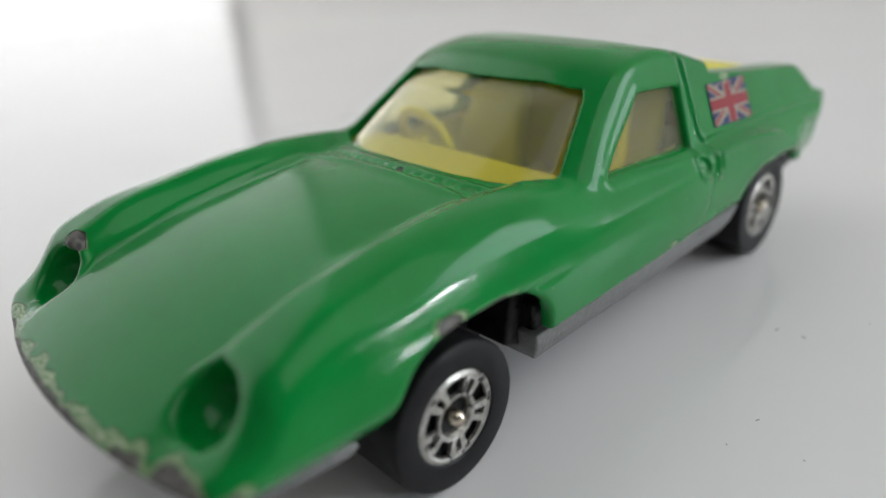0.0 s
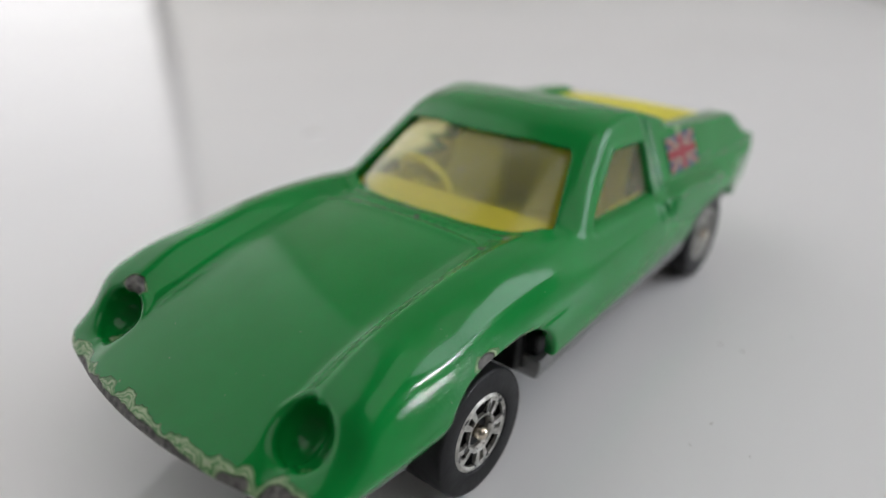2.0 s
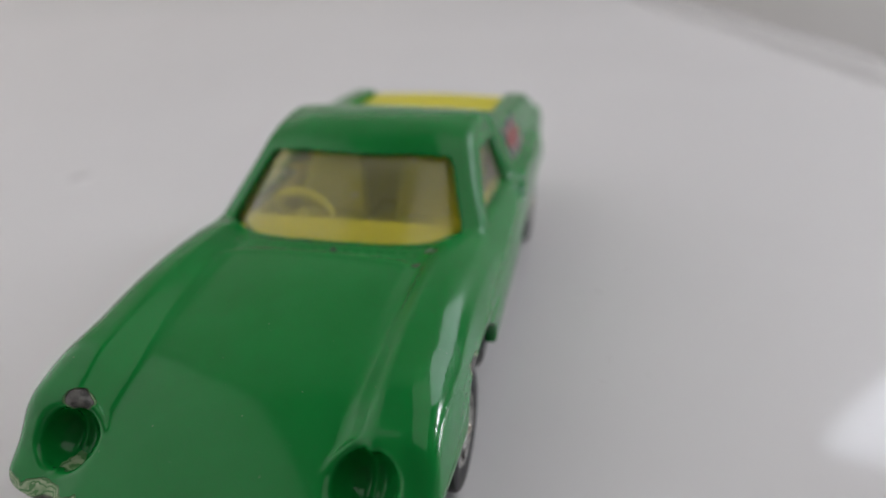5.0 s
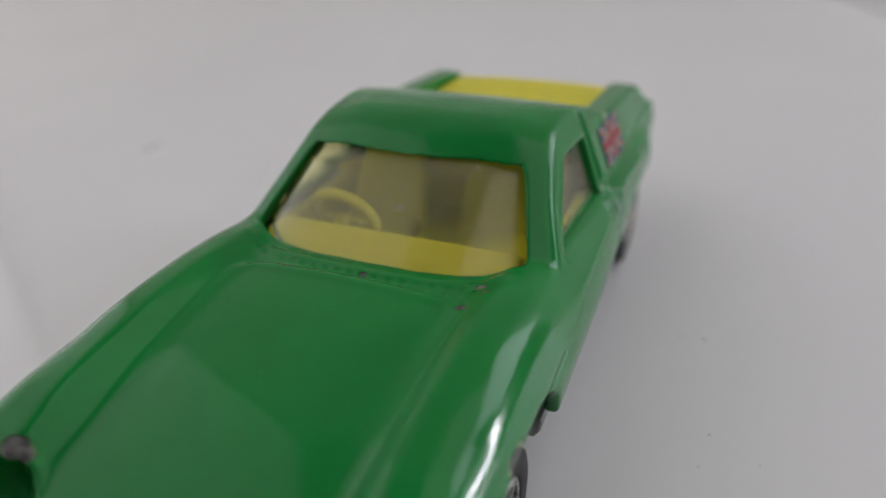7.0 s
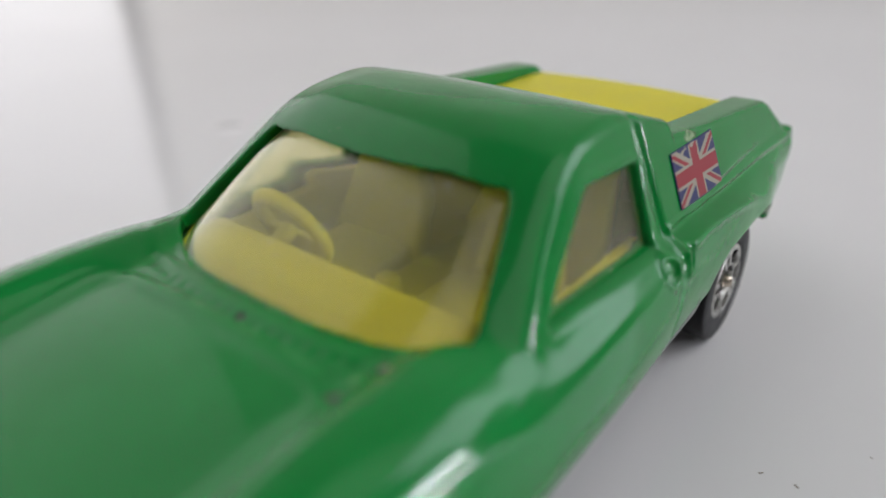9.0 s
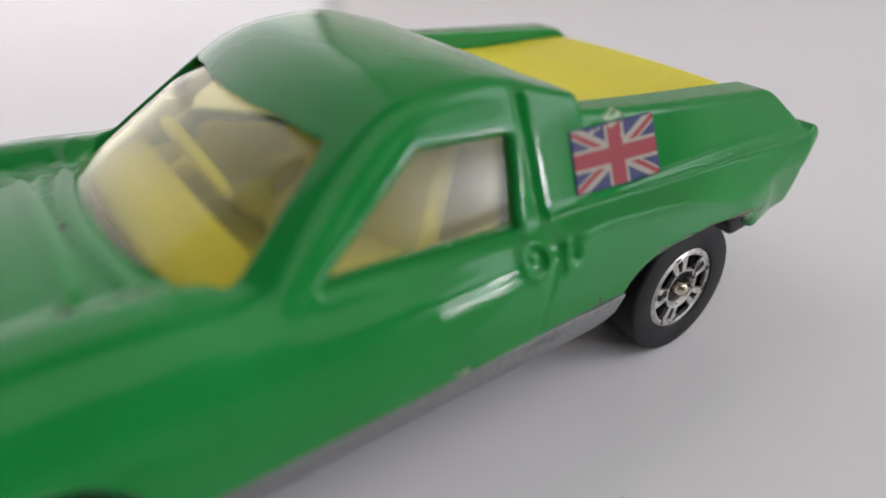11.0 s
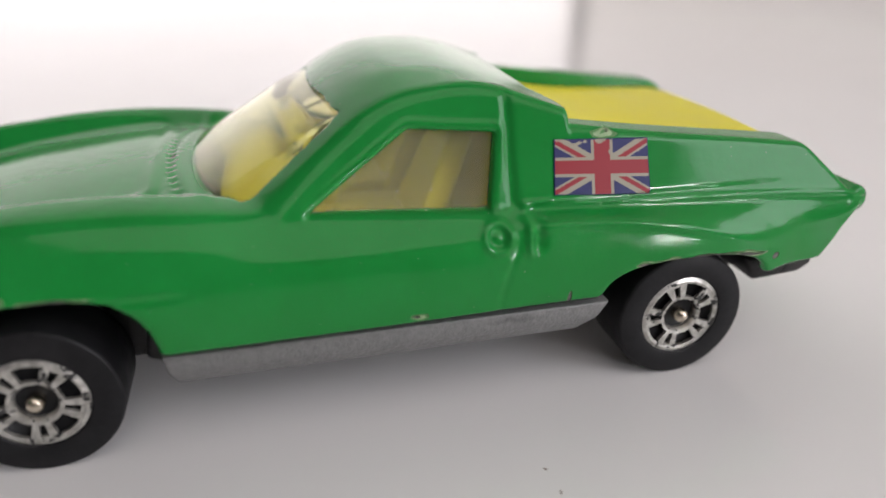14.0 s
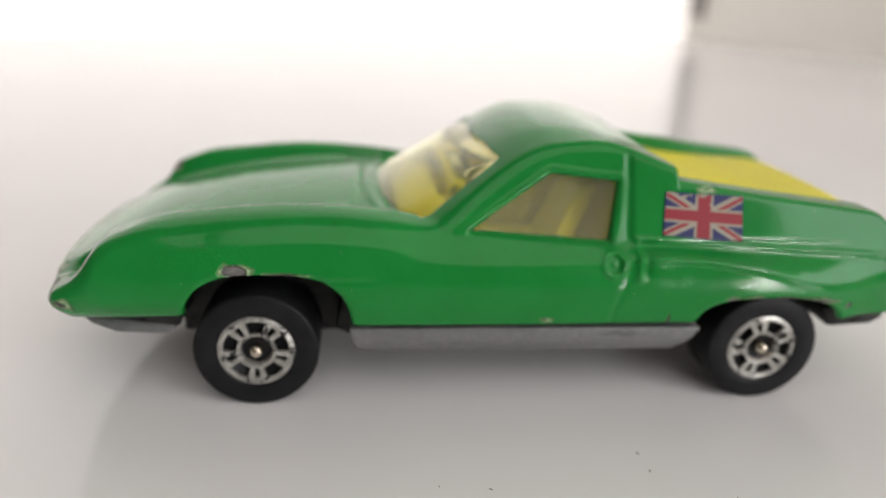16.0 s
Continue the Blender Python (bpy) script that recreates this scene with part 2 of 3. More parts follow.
# ---------------------------------------------------------------- building
def mesh_from(name, verts, faces, mats, smooth=True):
    me = bpy.data.meshes.new(name)
    v = np.asarray(verts, float) * S
    me.from_pydata(v.tolist(), [], [list(map(int, f)) for f in faces])
    for m in mats if isinstance(mats, (list, tuple)) else [mats]:
        me.materials.append(m)
    if smooth:
        me.polygons.foreach_set("use_smooth", [True] * len(me.polygons))
    me.update()
    return me


def part(name, bm, mat, parent, label=""):
    me = bpy.data.meshes.new(name)
    bmesh.ops.scale(bm, vec=(S, S, S), verts=bm.verts)
    bm.to_mesh(me)
    bm.free()
    me.materials.append(mat)
    ob = new(name, me)
    ob.parent = parent
    return tagged(ob, label)


def curve(x, xs, ys):
    """A smooth line through the given knots."""
    xs, ys = np.array(xs, float), np.array(ys, float)
    d = np.gradient(ys, xs)
    x = np.clip(x, xs[0], xs[-1])
    i = np.clip(np.searchsorted(xs, x) - 1, 0, len(xs) - 2)
    w = xs[i + 1] - xs[i]
    t = (x - xs[i]) / w
    return ((2 * t**3 - 3 * t**2 + 1) * ys[i] + (t**3 - 2 * t**2 + t) * w * d[i]
            + (3 * t**2 - 2 * t**3) * ys[i + 1] + (t**3 - t**2) * w * d[i + 1])


def step(a, b, x):
    t = np.clip((x - a) / (b - a), 0, 1)
    return t * t * (3 - 2 * t)


def smax(a, b, r):
    h = np.clip(r - np.abs(a - b), 0, None)
    return np.maximum(a, b) + h * h / (4 * r)


def smin(a, b, r):
    return -smax(-a, -b, r)


def polygon(x, z, pts):
    """Signed distance to a polygon in a plane, negative inside."""
    d, inside = np.full(np.broadcast(x, z).shape, 1e9), np.zeros(np.broadcast(x, z).shape, bool)
    for (ax, az), (bx, bz) in zip(pts, pts[1:] + pts[:1]):
        ex, ez = bx - ax, bz - az
        t = np.clip(((x - ax) * ex + (z - az) * ez) / (ex * ex + ez * ez), 0, 1)
        d = np.minimum(d, (x - ax - t * ex) ** 2 + (z - az - t * ez) ** 2)
        cross = ((az > z) != (bz > z)) & (x < (bx - ax) * (z - az) / (bz - az + 1e-12) + ax)
        inside ^= cross
    return np.where(inside, -1, 1) * np.sqrt(d)


def skin(f, lo, h):
    """The surface f = 0 on a grid, as vertices and quads (one vertex in each cell that it crosses)."""
    inside = f < 0
    nx, ny, nz = f.shape
    corners = [(i, j, k) for i in (0, 1) for j in (0, 1) for k in (0, 1)]
    part_of = lambda a, c: a[c[0]:nx - 1 + c[0], c[1]:ny - 1 + c[1], c[2]:nz - 1 + c[2]]
    count = sum(part_of(inside, c).astype(np.int8) for c in corners)
    cell = np.argwhere((count > 0) & (count < 8))
    number = np.full((nx - 1, ny - 1, nz - 1), -1, np.int64)
    number[tuple(cell.T)] = np.arange(len(cell))
    total, hits = np.zeros((len(cell), 3)), np.zeros(len(cell))
    for c in corners:
        for axis in range(3):
            if c[axis]:
                continue
            e = list(c)
            e[axis] = 1
            a, b = f[tuple((cell + c).T)], f[tuple((cell + e).T)]
            cut = (a < 0) != (b < 0)
            t = np.where(cut, a / np.where(cut, a - b, 1), 0)
            p = np.array(c, float) + t[:, None] * np.eye(3)[axis]
            total[cut] += p[cut]
            hits[cut] += 1
    verts = np.array(lo) + h * (cell + total / hits[:, None])
    faces = []
    for axis in range(3):
        u, v = (axis + 1) % 3, (axis + 2) % 3
        n = [nx, ny, nz]
        sl = [slice(1, n[0] - 1)] * 3
        sl = [slice(1, m - 1) for m in n]
        sl[axis] = slice(0, n[axis] - 1)
        up = list(sl)
        up[axis] = slice(1, n[axis])
        cut = inside[tuple(sl)] != inside[tuple(up)]
        base = np.argwhere(cut) + [0 if i == axis else 1 for i in range(3)]
        flip = inside[tuple(base.T)]
        du, dv = np.eye(3, dtype=int)[u], np.eye(3, dtype=int)[v]
        q = [number[tuple((base - s).T)] for s in (du + dv, dv, 0 * du, du)]
        q = np.stack(q, 1)
        faces.append(np.where(flip[:, None], q, q[:, ::-1]))
    return verts, np.concatenate(faces)


def add_skin(name, f, lo, h, mat, parent, label="", even=4):
    v, q = skin(f, lo, h)
    a, b = q.ravel(), np.roll(q, -1, 1).ravel()
    ends, others = np.r_[a, b], np.r_[b, a]
    count = np.bincount(ends, minlength=len(v))[:, None]
    for k in (0.5, -0.52) * even:              # evens out the steps of the grid
        mean = np.stack([np.bincount(ends, v[others, i], len(v)) for i in range(3)], 1) / count
        v = v + k * (mean - v)
    me = bpy.data.meshes.new(name)
    me.vertices.add(len(v))
    me.vertices.foreach_set("co", (v * S).astype(np.float32).ravel())
    me.loops.add(4 * len(q))
    me.loops.foreach_set("vertex_index", q.astype(np.int32).ravel())
    me.polygons.add(len(q))
    me.polygons.foreach_set("loop_start", np.arange(0, 4 * len(q), 4, dtype=np.int32))
    me.polygons.foreach_set("use_smooth", np.ones(len(q), bool))
    me.update(calc_edges=True)
    me.validate()
    me.materials.append(mat)
    ob = new(name, me)
    ob.parent = parent
    return tagged(ob, label)


def whole(f):
    """Mirrors a half grid (y from 0) to both sides."""
    return np.concatenate([f[:, :0:-1], f], 1)


# ---------------------------------------------------------------- the white board and the room
def box(lo, hi):
    bm = bmesh.new()
    bmesh.ops.create_cube(bm, size=1)
    for v in bm.verts:
        v.co = [(lo[i] + hi[i]) / 2 + v.co[i] * (hi[i] - lo[i]) for i in range(3)]
    return bm


def setting(name, bm, mat, label="", turn=None):
    ob = part(name, bm, mat, None, label)
    if turn:
        ob.matrix_world = turn
    return tagged(ob, kind="structure")


CORNER = pose(26.5 * S, 49.5 * S, 0, 0, 0, 25)      # the room's corner behind the car
FAR, HIGH, LOW, EDGE, GLOW_WIDE = 130, 115, -78, -46.7, 64
setting("floor", box((-FAR, EDGE, -3), (0, 0, 0)), WHITE, "glossy white worktop", CORNER)
setting("wall_back", box((-GLOW_WIDE, 0, LOW), (0, 3, HIGH)), GLOW_WALL, "self-lit white back wall, in place of a bright window blind", CORNER)
# out of view; added dark so less light reaches the car's nose
setting("wall_back_dark", box((-FAR, 0, LOW), (-GLOW_WIDE, 3, HIGH)), DARK_WALL, "unseen wall darkened to cut bounced light", CORNER)
setting("wall_side", box((0, -FAR, LOW), (3, 3, HIGH)), BEIGE, "plain beige wall", CORNER)
setting("wall_left", box((-FAR - 3, -FAR, LOW), (-FAR, 3, HIGH)), DARK_WALL, "unseen wall darkened to cut bounced light", CORNER)
setting("wall_front", box((-FAR - 3, -FAR - 3, LOW), (3, -FAR, HIGH)), DARK_WALL, "unseen wall darkened to cut bounced light", CORNER)
setting("ceiling", box((-FAR - 3, -FAR - 3, HIGH), (3, 3, HIGH + 3)), DARK_CEILING, "unseen ceiling darkened to keep overhead reflections low", CORNER)
setting("room_floor", box((-FAR - 3, -FAR - 3, LOW - 3), (3, 3, LOW)), TIMBER, "brown floor of the room", CORNER)


def edge_strip():
    """Rounded front moulding of the worktop, a finger's breadth below its top."""
    bm = bmesh.new()
    prof = [(EDGE - 0.9 - 1.3 * (1 - math.cos(a)), -0.2 - 1.3 + 1.3 * math.sin(a)) for a in (math.pi * i / 16 for i in range(17))]
    rows = [[bm.verts.new((x, y, z)) for y, z in prof] for x in (-FAR, -0.01)]
    for i in range(len(prof) - 1):
        bm.faces.new((rows[0][i], rows[0][i + 1], rows[1][i + 1], rows[1][i])).smooth = True
    bm.faces.new(rows[0])
    bm.faces.new(rows[1][::-1])
    bm.faces.new((rows[0][-1], rows[0][0], rows[1][0], rows[1][-1]))
    bmesh.ops.recalc_face_normals(bm, faces=bm.faces[:])
    return bm


setting("trim", edge_strip(), WHITE, "rounded white front edge of the worktop", CORNER)
setting("trim_corner", box((-0.25, -1.7, 1.6), (0, -0.35, HIGH)), GREYTRIM, "grey strip in the corner", CORNER)

# ---------------------------------------------------------------- the car
car = tagged(new("toy_car"), "green die-cast toy sports car with chipped paint", "toy car")

H = 0.0175
xs, ys, zs = np.arange(-2.0, 6.3, H), np.arange(0, 1.8, H), np.arange(0.55, 2.55, H)
X, A, Z = np.meshgrid(xs, ys, zs, indexing="ij", sparse=True)
LO = (-2.0, -ys[-1], 0.55)


def bead(d, width):
    return np.exp(-(d / width) ** 2)


def hood_panel(x, a):
    """Distance to the outline of the bonnet lid, which narrows towards the nose."""
    edge = 0.90 + 0.06 * np.clip((x - 0.8) / 2, -1.2, 0)
    qx, qa = np.maximum(x - 0.62, -1.15 - x), a - edge + 0.16
    out = np.sqrt(np.clip(qx, 0, None) ** 2 + np.clip(qa, 0, None) ** 2) + np.minimum(np.maximum(qx, qa), 0)
    return out - 0.16


def screen_foot(a, wrap=0.065):
    return 1.06 + 0.14 * (a / 1.1) ** 2 + wrap * (a / 1.1) ** 4


def screen_of(x, a, wrap=0.065):
    """Height of the wrapped windscreen."""
    return 1.66 - 0.045 * a**2 + (x - screen_foot(a, wrap)) * 0.615


def top_of(x, a):
    """Height of the bonnet, windscreen, roof and fins over the plan."""
    centre = curve(x, [-1.9, -1.6, -1.2, -0.6, 0, 0.88, 1.4], [1.02, 1.18, 1.36, 1.53, 1.62, 1.67, 1.62])
    fender = curve(x, [-1.9, -1.6, -1.40, -1.24, -1.0, -0.35, 0.5, 1.0, 1.35], [0.95, 1.08, 1.22, 1.44, 1.57, 1.70, 1.75, 1.72, 1.675])
    w = step(0.84, 1.15, a)
    fender = fender - 0.65 * np.clip(a - 1.12, 0, 0.4) ** 2 * step(-1.1, -0.3, x)
    hood = (1 - w) * (centre - 0.05 * (a / 0.95) ** 2) + w * fender
    panel = hood_panel(x, a)
    hood = hood + 0.013 * bead(panel, 0.055) * step(-1.1, 0.2, x) - 0.008 * bead(panel - 0.075, 0.035) * step(-1.0, 0.2, x)
    base = screen_foot(a)
    screen = screen_of(x, a)
    vents = 0.5 + 0.5 * np.cos(2 * np.pi * a / 0.105)
    hood = hood + 0.014 * bead(x - base + 0.12, 0.05) * step(1.25, 1.05, a)
    hood = hood - 0.013 * vents * bead(x - base + 0.19, 0.03) * step(1.0, 0.92, a)
    roof = curve(x, [1.8, 2.2, 2.5, 2.9, 3.25, 3.52, 4], [2.34, 2.398, 2.412, 2.386, 2.30, 2.208, 2.04]) - (0.05 - 0.035 * step(2.4, 3.2, x)) * (a / 0.95) ** 2 - (0.05 - 0.045 * step(2.4, 3.2, x)) * step(0.66, 1.12, a)
    cabin = smin(screen, roof, 0.14)
    t = smax(hood, cabin, 0.03)
    fin = curve(x, [3.2, 3.6, 3.95, 5.6, 6.2], [2.12, 2.05, 2.0, 1.80, 1.72])
    rear = np.where(a > 1.0, fin, 1.5)
    return np.where(x > 3.50 + 0.14 * step(0.72, 1.0, a), rear, t)


def side_of(x, z):
    """Half width of the body at a height."""
    wide = curve(x, [-1.8, -1.4, -0.8, 0, 1.5, 2.5, 3.6, 4.6, 5.25, 5.45, 6.1], [1.54, 1.60, 1.64, 1.65, 1.64, 1.63, 1.60, 1.61, 1.58, 1.52, 1.45])
    crease = curve(x, [3.0, 3.2, 3.8, 4.3, 4.8, 5.3, 5.8, 6.2], [1.56, 1.56, 1.53, 1.505, 1.49, 1.47, 1.44, 1.41])
    haunch = curve(x, [3.0, 3.3, 3.55, 3.8, 4.1, 4.47, 4.9, 5.2, 5.45, 6.2], [1.42, 1.44, 1.46, 1.447, 1.415, 1.35, 1.22, 1.16, 1.15, 1.15])
    low = wide - (0.03 + 0.17 * step(0.5, -0.5, x)) * np.clip((1.1 - z) / 0.3, 0, 1.2) ** 2 - (0.11 + 0.05 * step(3.5, 2.9, x)) * np.clip((z - 1.05 + 0.03 * step(3.5, 2.9, x)) / 0.6, 0, 1.2) ** 2
    high = 1.375 + 0.08 * step(2.1, 1.1, x) - 0.39 * (z - 1.6)
    soft = step(3.5, 2.7, x)
    k = soft * step(1.34, 1.61, z) + (1 - soft) * step(0, 1, (z - haunch + 0.02) / (crease - haunch))
    y = low + (high - low) * k * step(0.9, 1.5, x)
    # fold along the flank under the sail panel, door gap, lock and latch
    back = step(3.22, 3.3, x)
    y = y + 0.020 * bead(z - crease, 0.026) * back
    y = y - 0.018 * bead(z - crease + 0.055, 0.032) * back * step(5.6, 4.6, x)
    y = y + 0.020 * bead(z - haunch + 0.01, 0.035) * back * step(5.0, 4.3, x)
    # the tail block stands a little proud of the flank
    y = y + 0.025 * step(5.2, 5.44, x) * step(1.40, 1.16, z)
    r = np.sqrt((x - 3.04) ** 2 + (z - 1.385) ** 2)
    y = y + 0.024 * bead(r - 0.092, 0.022) + 0.020 * bead(r, 0.026) - 0.022 * step(0.085, 0.05, r)
    y = y + 0.028 * bead(x - 3.265, 0.026) * step(1.20, 1.28, z) * step(1.58, 1.54, z)
    y = y - 0.03 * bead(x - 3.335, 0.04) * step(1.24, 1.32, z) * step(1.49, 1.43, z)
    y = y - 0.008 * bead(x - 3.19 + 0.12 * step(1.4, 0.9, z), 0.02) * step(1.47, 1.3, z)
    y = y - 0.015 * bead(z - 1.235, 0.014) * step(0.45, 0.6, x) * step(1.05, 0.9, x)
    # channel between the door pillar and the sail panel
    y = y - 0.012 * bead(x - 3.185, 0.022) * step(1.5, 1.56, z)
    y = y + 0.020 * step(3.20, 3.25, x) * step(1.545, 1.575, z) * step(5.6, 4.2, x)
    return y


SIDE_WINDOW = [(1.80, 1.598), (2.50, 2.065), (3.10, 2.015), (3.02, 1.525)]
SCREEN = [(-1.0, 1.49), (0.6, 1.49), (1.06, 1.49), (1.17, 1.51), (1.215, 1.57), (1.18, 1.67), (0.985, 2.09), (0.94, 2.14), (0.6, 2.178), (-1.0, 2.188)]


def shape(win):
    x2, a2 = X[:, :, 0], A[:, :, 0]
    t = top_of(x2, a2)
    gx, ga = np.gradient(t, H)
    slope = np.sqrt(1 + np.clip(gx, -2, 2) ** 2 + np.clip(ga, -2, 2) ** 2)
    top = (Z - t[:, :, None]) / slope[:, :, None]
    sx, sz = X[:, 0, :], Z[0, 0, :][None, :]
    w = side_of(sx, sz) + 0.008 * bead(win - 0.05, 0.03)
    gx, gz = np.gradient(w, H)
    side = (A - w[:, None, :]) / np.sqrt(1 + np.clip(gx, -1.5, 1.5) ** 2 + np.clip(gz, -1.5, 1.5) ** 2)[:, None, :]
    front = (-1.86 + 0.10 * A**2 + 0.75 * np.clip(0.98 - Z, 0, 1)) - X
    back = X - np.minimum(6.08 - 1.07 * (Z - 1.34), 6.08 + 0.58 * (Z - 1.34))
    f = smax(top, side, 0.18 - 0.06 * step(-1.0, 0.2, X) - 0.04 * step(1.2, 1.6, X) - 0.03 * step(3.2, 3.7, X))
    f = smax(f, front * 0.8, 0.07)
    f = smax(f, back * 0.75, 0.05)
    # little lip at the end of the tail
    lip = np.sqrt((X - 6.06) ** 2 + ((Z - 1.35) * 0.85) ** 2) - 0.095
    f = smin(f, smax(lip, A - 1.45, 0.05), 0.04)
    return f


win = polygon(X[:, 0, :], Z[0, 0, :][None, :], SIDE_WINDOW)
solid = shape(win)
win = win[:, None, :]
glass_skin = np.maximum(solid + 0.05, -(solid + 0.095))
shell = smax(solid, -(solid + 0.11), 0.02)
bottom = np.interp(X, [-2.0, -1.7, -1.2, -0.6, 0.0, 0.8, 5.2, 5.4, 6.3], [0.76, 0.78, 0.83, 0.88, 0.83, 0.83, 0.83, 0.88, 0.88]) - Z
shell = smax(shell, bottom, 0.03)
arch_f = (np.abs((X - 0.12) / 0.69) ** 3 + np.abs((Z - 0.70) / 0.58) ** 3) ** (1 / 3) - 1
arch_r = (np.abs((X - 4.56) / 0.70) ** 3 + np.abs((Z - 0.70) / 0.38) ** 3) ** (1 / 3) - 1
shell = smax(shell, -np.maximum(arch_f * 0.55, 0.9 - A), 0.04)
shell = smax(shell, -np.maximum(arch_r * 0.4, 0.9 - A), 0.04)
shell = smax(shell, -np.maximum(win, 0.85 - A), 0.04)
scr = polygon(A[0], Z[0], SCREEN)[None]
foot = 1.065 + 0.14 * (A / 1.1) ** 2 + 0.125 * (A / 1.1) ** 4
glass_z = (Z - screen_of(X, A, 0.24)) / 1.17
shell = smax(shell, -np.maximum(np.maximum(scr, foot - X), np.maximum(X - 2.5, -0.2 - glass_z)), 0.03)
# headlamp scoops: a round well that looks forward and up
ux, uz = -0.80, 0.60
px_, pz_, pa_ = X + 1.35, Z - 1.225, A - 1.12
along = px_ * ux + pz_ * uz
across = np.sqrt((px_ * uz - pz_ * ux) ** 2 + pa_**2)
well = 0.16 * (np.sqrt((across / 0.225) ** 2 + np.where(along > 0, 0.3 * along, along / 0.23) ** 2) - 1) + 0.018 * bead(pa_ - 0.02, 0.03)
cup = np.maximum(across - 0.285, np.maximum(-0.42 - along, along - 0.0))
shell = smin(shell, np.maximum(cup, solid - 0.028), 0.03)
shell = smax(shell, -well, 0.05)
add_skin("body", whole(shell), LO, H, GREEN, car, "green enamelled metal body with chipped edges")

side_pane = np.maximum(glass_skin, np.maximum(win - 0.03, 0.8 - A))
front_pane = np.maximum(np.maximum(np.abs(glass_z + 0.075 - 0.072 * step(0.025, -0.12, scr)) - 0.035, np.maximum(scr - 0.05, foot - 0.05 - X)), X - 2.5)
windscreen = add_skin("windscreen", whole(front_pane), LO, H, HAZY, car, "scratched hazy plastic windscreen", even=30)
windscreen.visible_shadow = False
across_y = np.concatenate([-ys[:0:-1], ys])[None, :, None]
for sign in (1, -1):
    side_glass = add_skin("side_window", np.maximum(whole(side_pane), sign * across_y), LO, H, CLEAR, car, "clear plastic side window", even=30)
    side_glass.visible_shadow = False


cover_top = curve(X, [3.3, 3.6, 4.1, 5.6, 5.8], [2.12, 1.99, 1.88, 1.76, 1.74]) - 0.03 * A**2
cover = smax(np.maximum(Z - cover_top, A - 0.985), np.maximum(3.3 - X, X - 5.62), 0.06)
cover = np.maximum(cover, cover_top - 0.2 - Z)
add_skin("engine_cover", whole(cover), LO, H, YELLOW, car, "plain yellow plastic rear deck")


# the flag sticker on the sail panel
def flag_colour(u, v):
    """0 paper, 1 red, 2 blue; u and v run from -1 to 1 over the sticker."""
    w, h = u * 1.0, v * 0.55
    if max(abs(u), abs(v)) > 0.985:
        return 2
    if abs(w) < 0.17 or abs(h) < 0.14:
        return 1
    if abs(w) < 0.235 or abs(h) < 0.19:
        return 0
    d = (h - 0.55 * w * (1 if u * v > 0 else -1)) / 1.14
    d = d if u * v > 0 else -d
    d = d * (1 if u > 0 else -1)
    if -0.075 < d < 0.015:
        return 1
    return 0 if abs(d) < 0.115 else 2


def sticker():
    nu, nv = 130, 74
    verts, faces, mats = [], [], []
    for j in range(nv + 1):
        for i in range(nu + 1):
            s, t = i / nu, j / nv
            x = (1 - s) * (3.514 - 0.024 * t) + s * (4.227 - 0.002 * t)
            z = (1 - t) * (1.957 - 0.029 * s) + t * (1.602 - 0.05 * s)
            verts.append((x, -float(side_of(np.array(x), np.array(z))) - 0.012, z))
    for j in range(nv):
        for i in range(nu):
            k = j * (nu + 1) + i
            faces.append((k, k + nu + 1, k + nu + 2, k + 1))
            u, v = 2 * (i + 0.5) / nu - 1, 1 - 2 * (j + 0.5) / nv
            c = flag_colour(u, v)
            wear = noise.noise(Vector((u * 3.2, v * 2.4, 3.7))) + 0.5 * noise.noise(Vector((u * 9, v * 7, 1.2)))
            scuff = math.exp(-(((u + 0.25) / 0.40) ** 2) - ((v - 0.85) / 0.35) ** 2)
            if v > 0.1 and wear + 0.45 * scuff > 0.42 + 0.35 * (1 - v):
                c = 0
            mats.append(c)
    edge = [i for i in range(nu + 1)] + [j * (nu + 1) + nu for j in range(1, nv + 1)]
    edge += [nv * (nu + 1) + i for i in range(nu - 1, -1, -1)] + [j * (nu + 1) for j in range(nv - 1, 0, -1)]
    first = len(verts)
    verts += [(verts[k][0], verts[k][1] + 0.02, verts[k][2]) for k in edge]
    for n_ in range(len(edge)):
        m_ = (n_ + 1) % len(edge)
        faces.append((edge[n_], edge[m_], first + m_, first + n_))
        mats.append(2)
    me = mesh_from("flag_sticker", verts, faces, [PAPER, RED, BLUE])
    me.polygons.foreach_set("material_index", mats)
    ob = new("flag_sticker", me)
    ob.parent = car
    return tagged(ob, "worn red, white and blue flag sticker")


sticker()


# ---------------------------------------------------------------- base plate, wheels and cabin
def rounded(lo, hi, r, seg=3):
    bm = box(lo, hi)
    bmesh.ops.bevel(bm, geom=bm.edges[:], offset=r, segments=seg, profile=0.5, affect="EDGES")
    for f in bm.faces:
        f.smooth = True
    return bm


def prism(pts, half, r=0.03, taper=None):
    """A side view (x, z) drawn out to both sides, with soft edges; taper gives the half width at an x."""
    bm = bmesh.new()
    rows = [[bm.verts.new((x, s * (taper(x) if taper else half), z)) for x, z in pts] for s in (-1, 1)]
    bm.faces.new(rows[0])
    bm.faces.new(rows[1][::-1])
    for i in range(len(pts)):
        j = (i + 1) % len(pts)
        bm.faces.new((rows[0][j], rows[0][i], rows[1][i], rows[1][j]))
    bmesh.ops.recalc_face_normals(bm, faces=bm.faces[:])
    bmesh.ops.bevel(bm, geom=bm.edges[:], offset=r, segments=2, profile=0.5, affect="EDGES")
    for f in bm.faces:
        f.smooth = True
    return bm


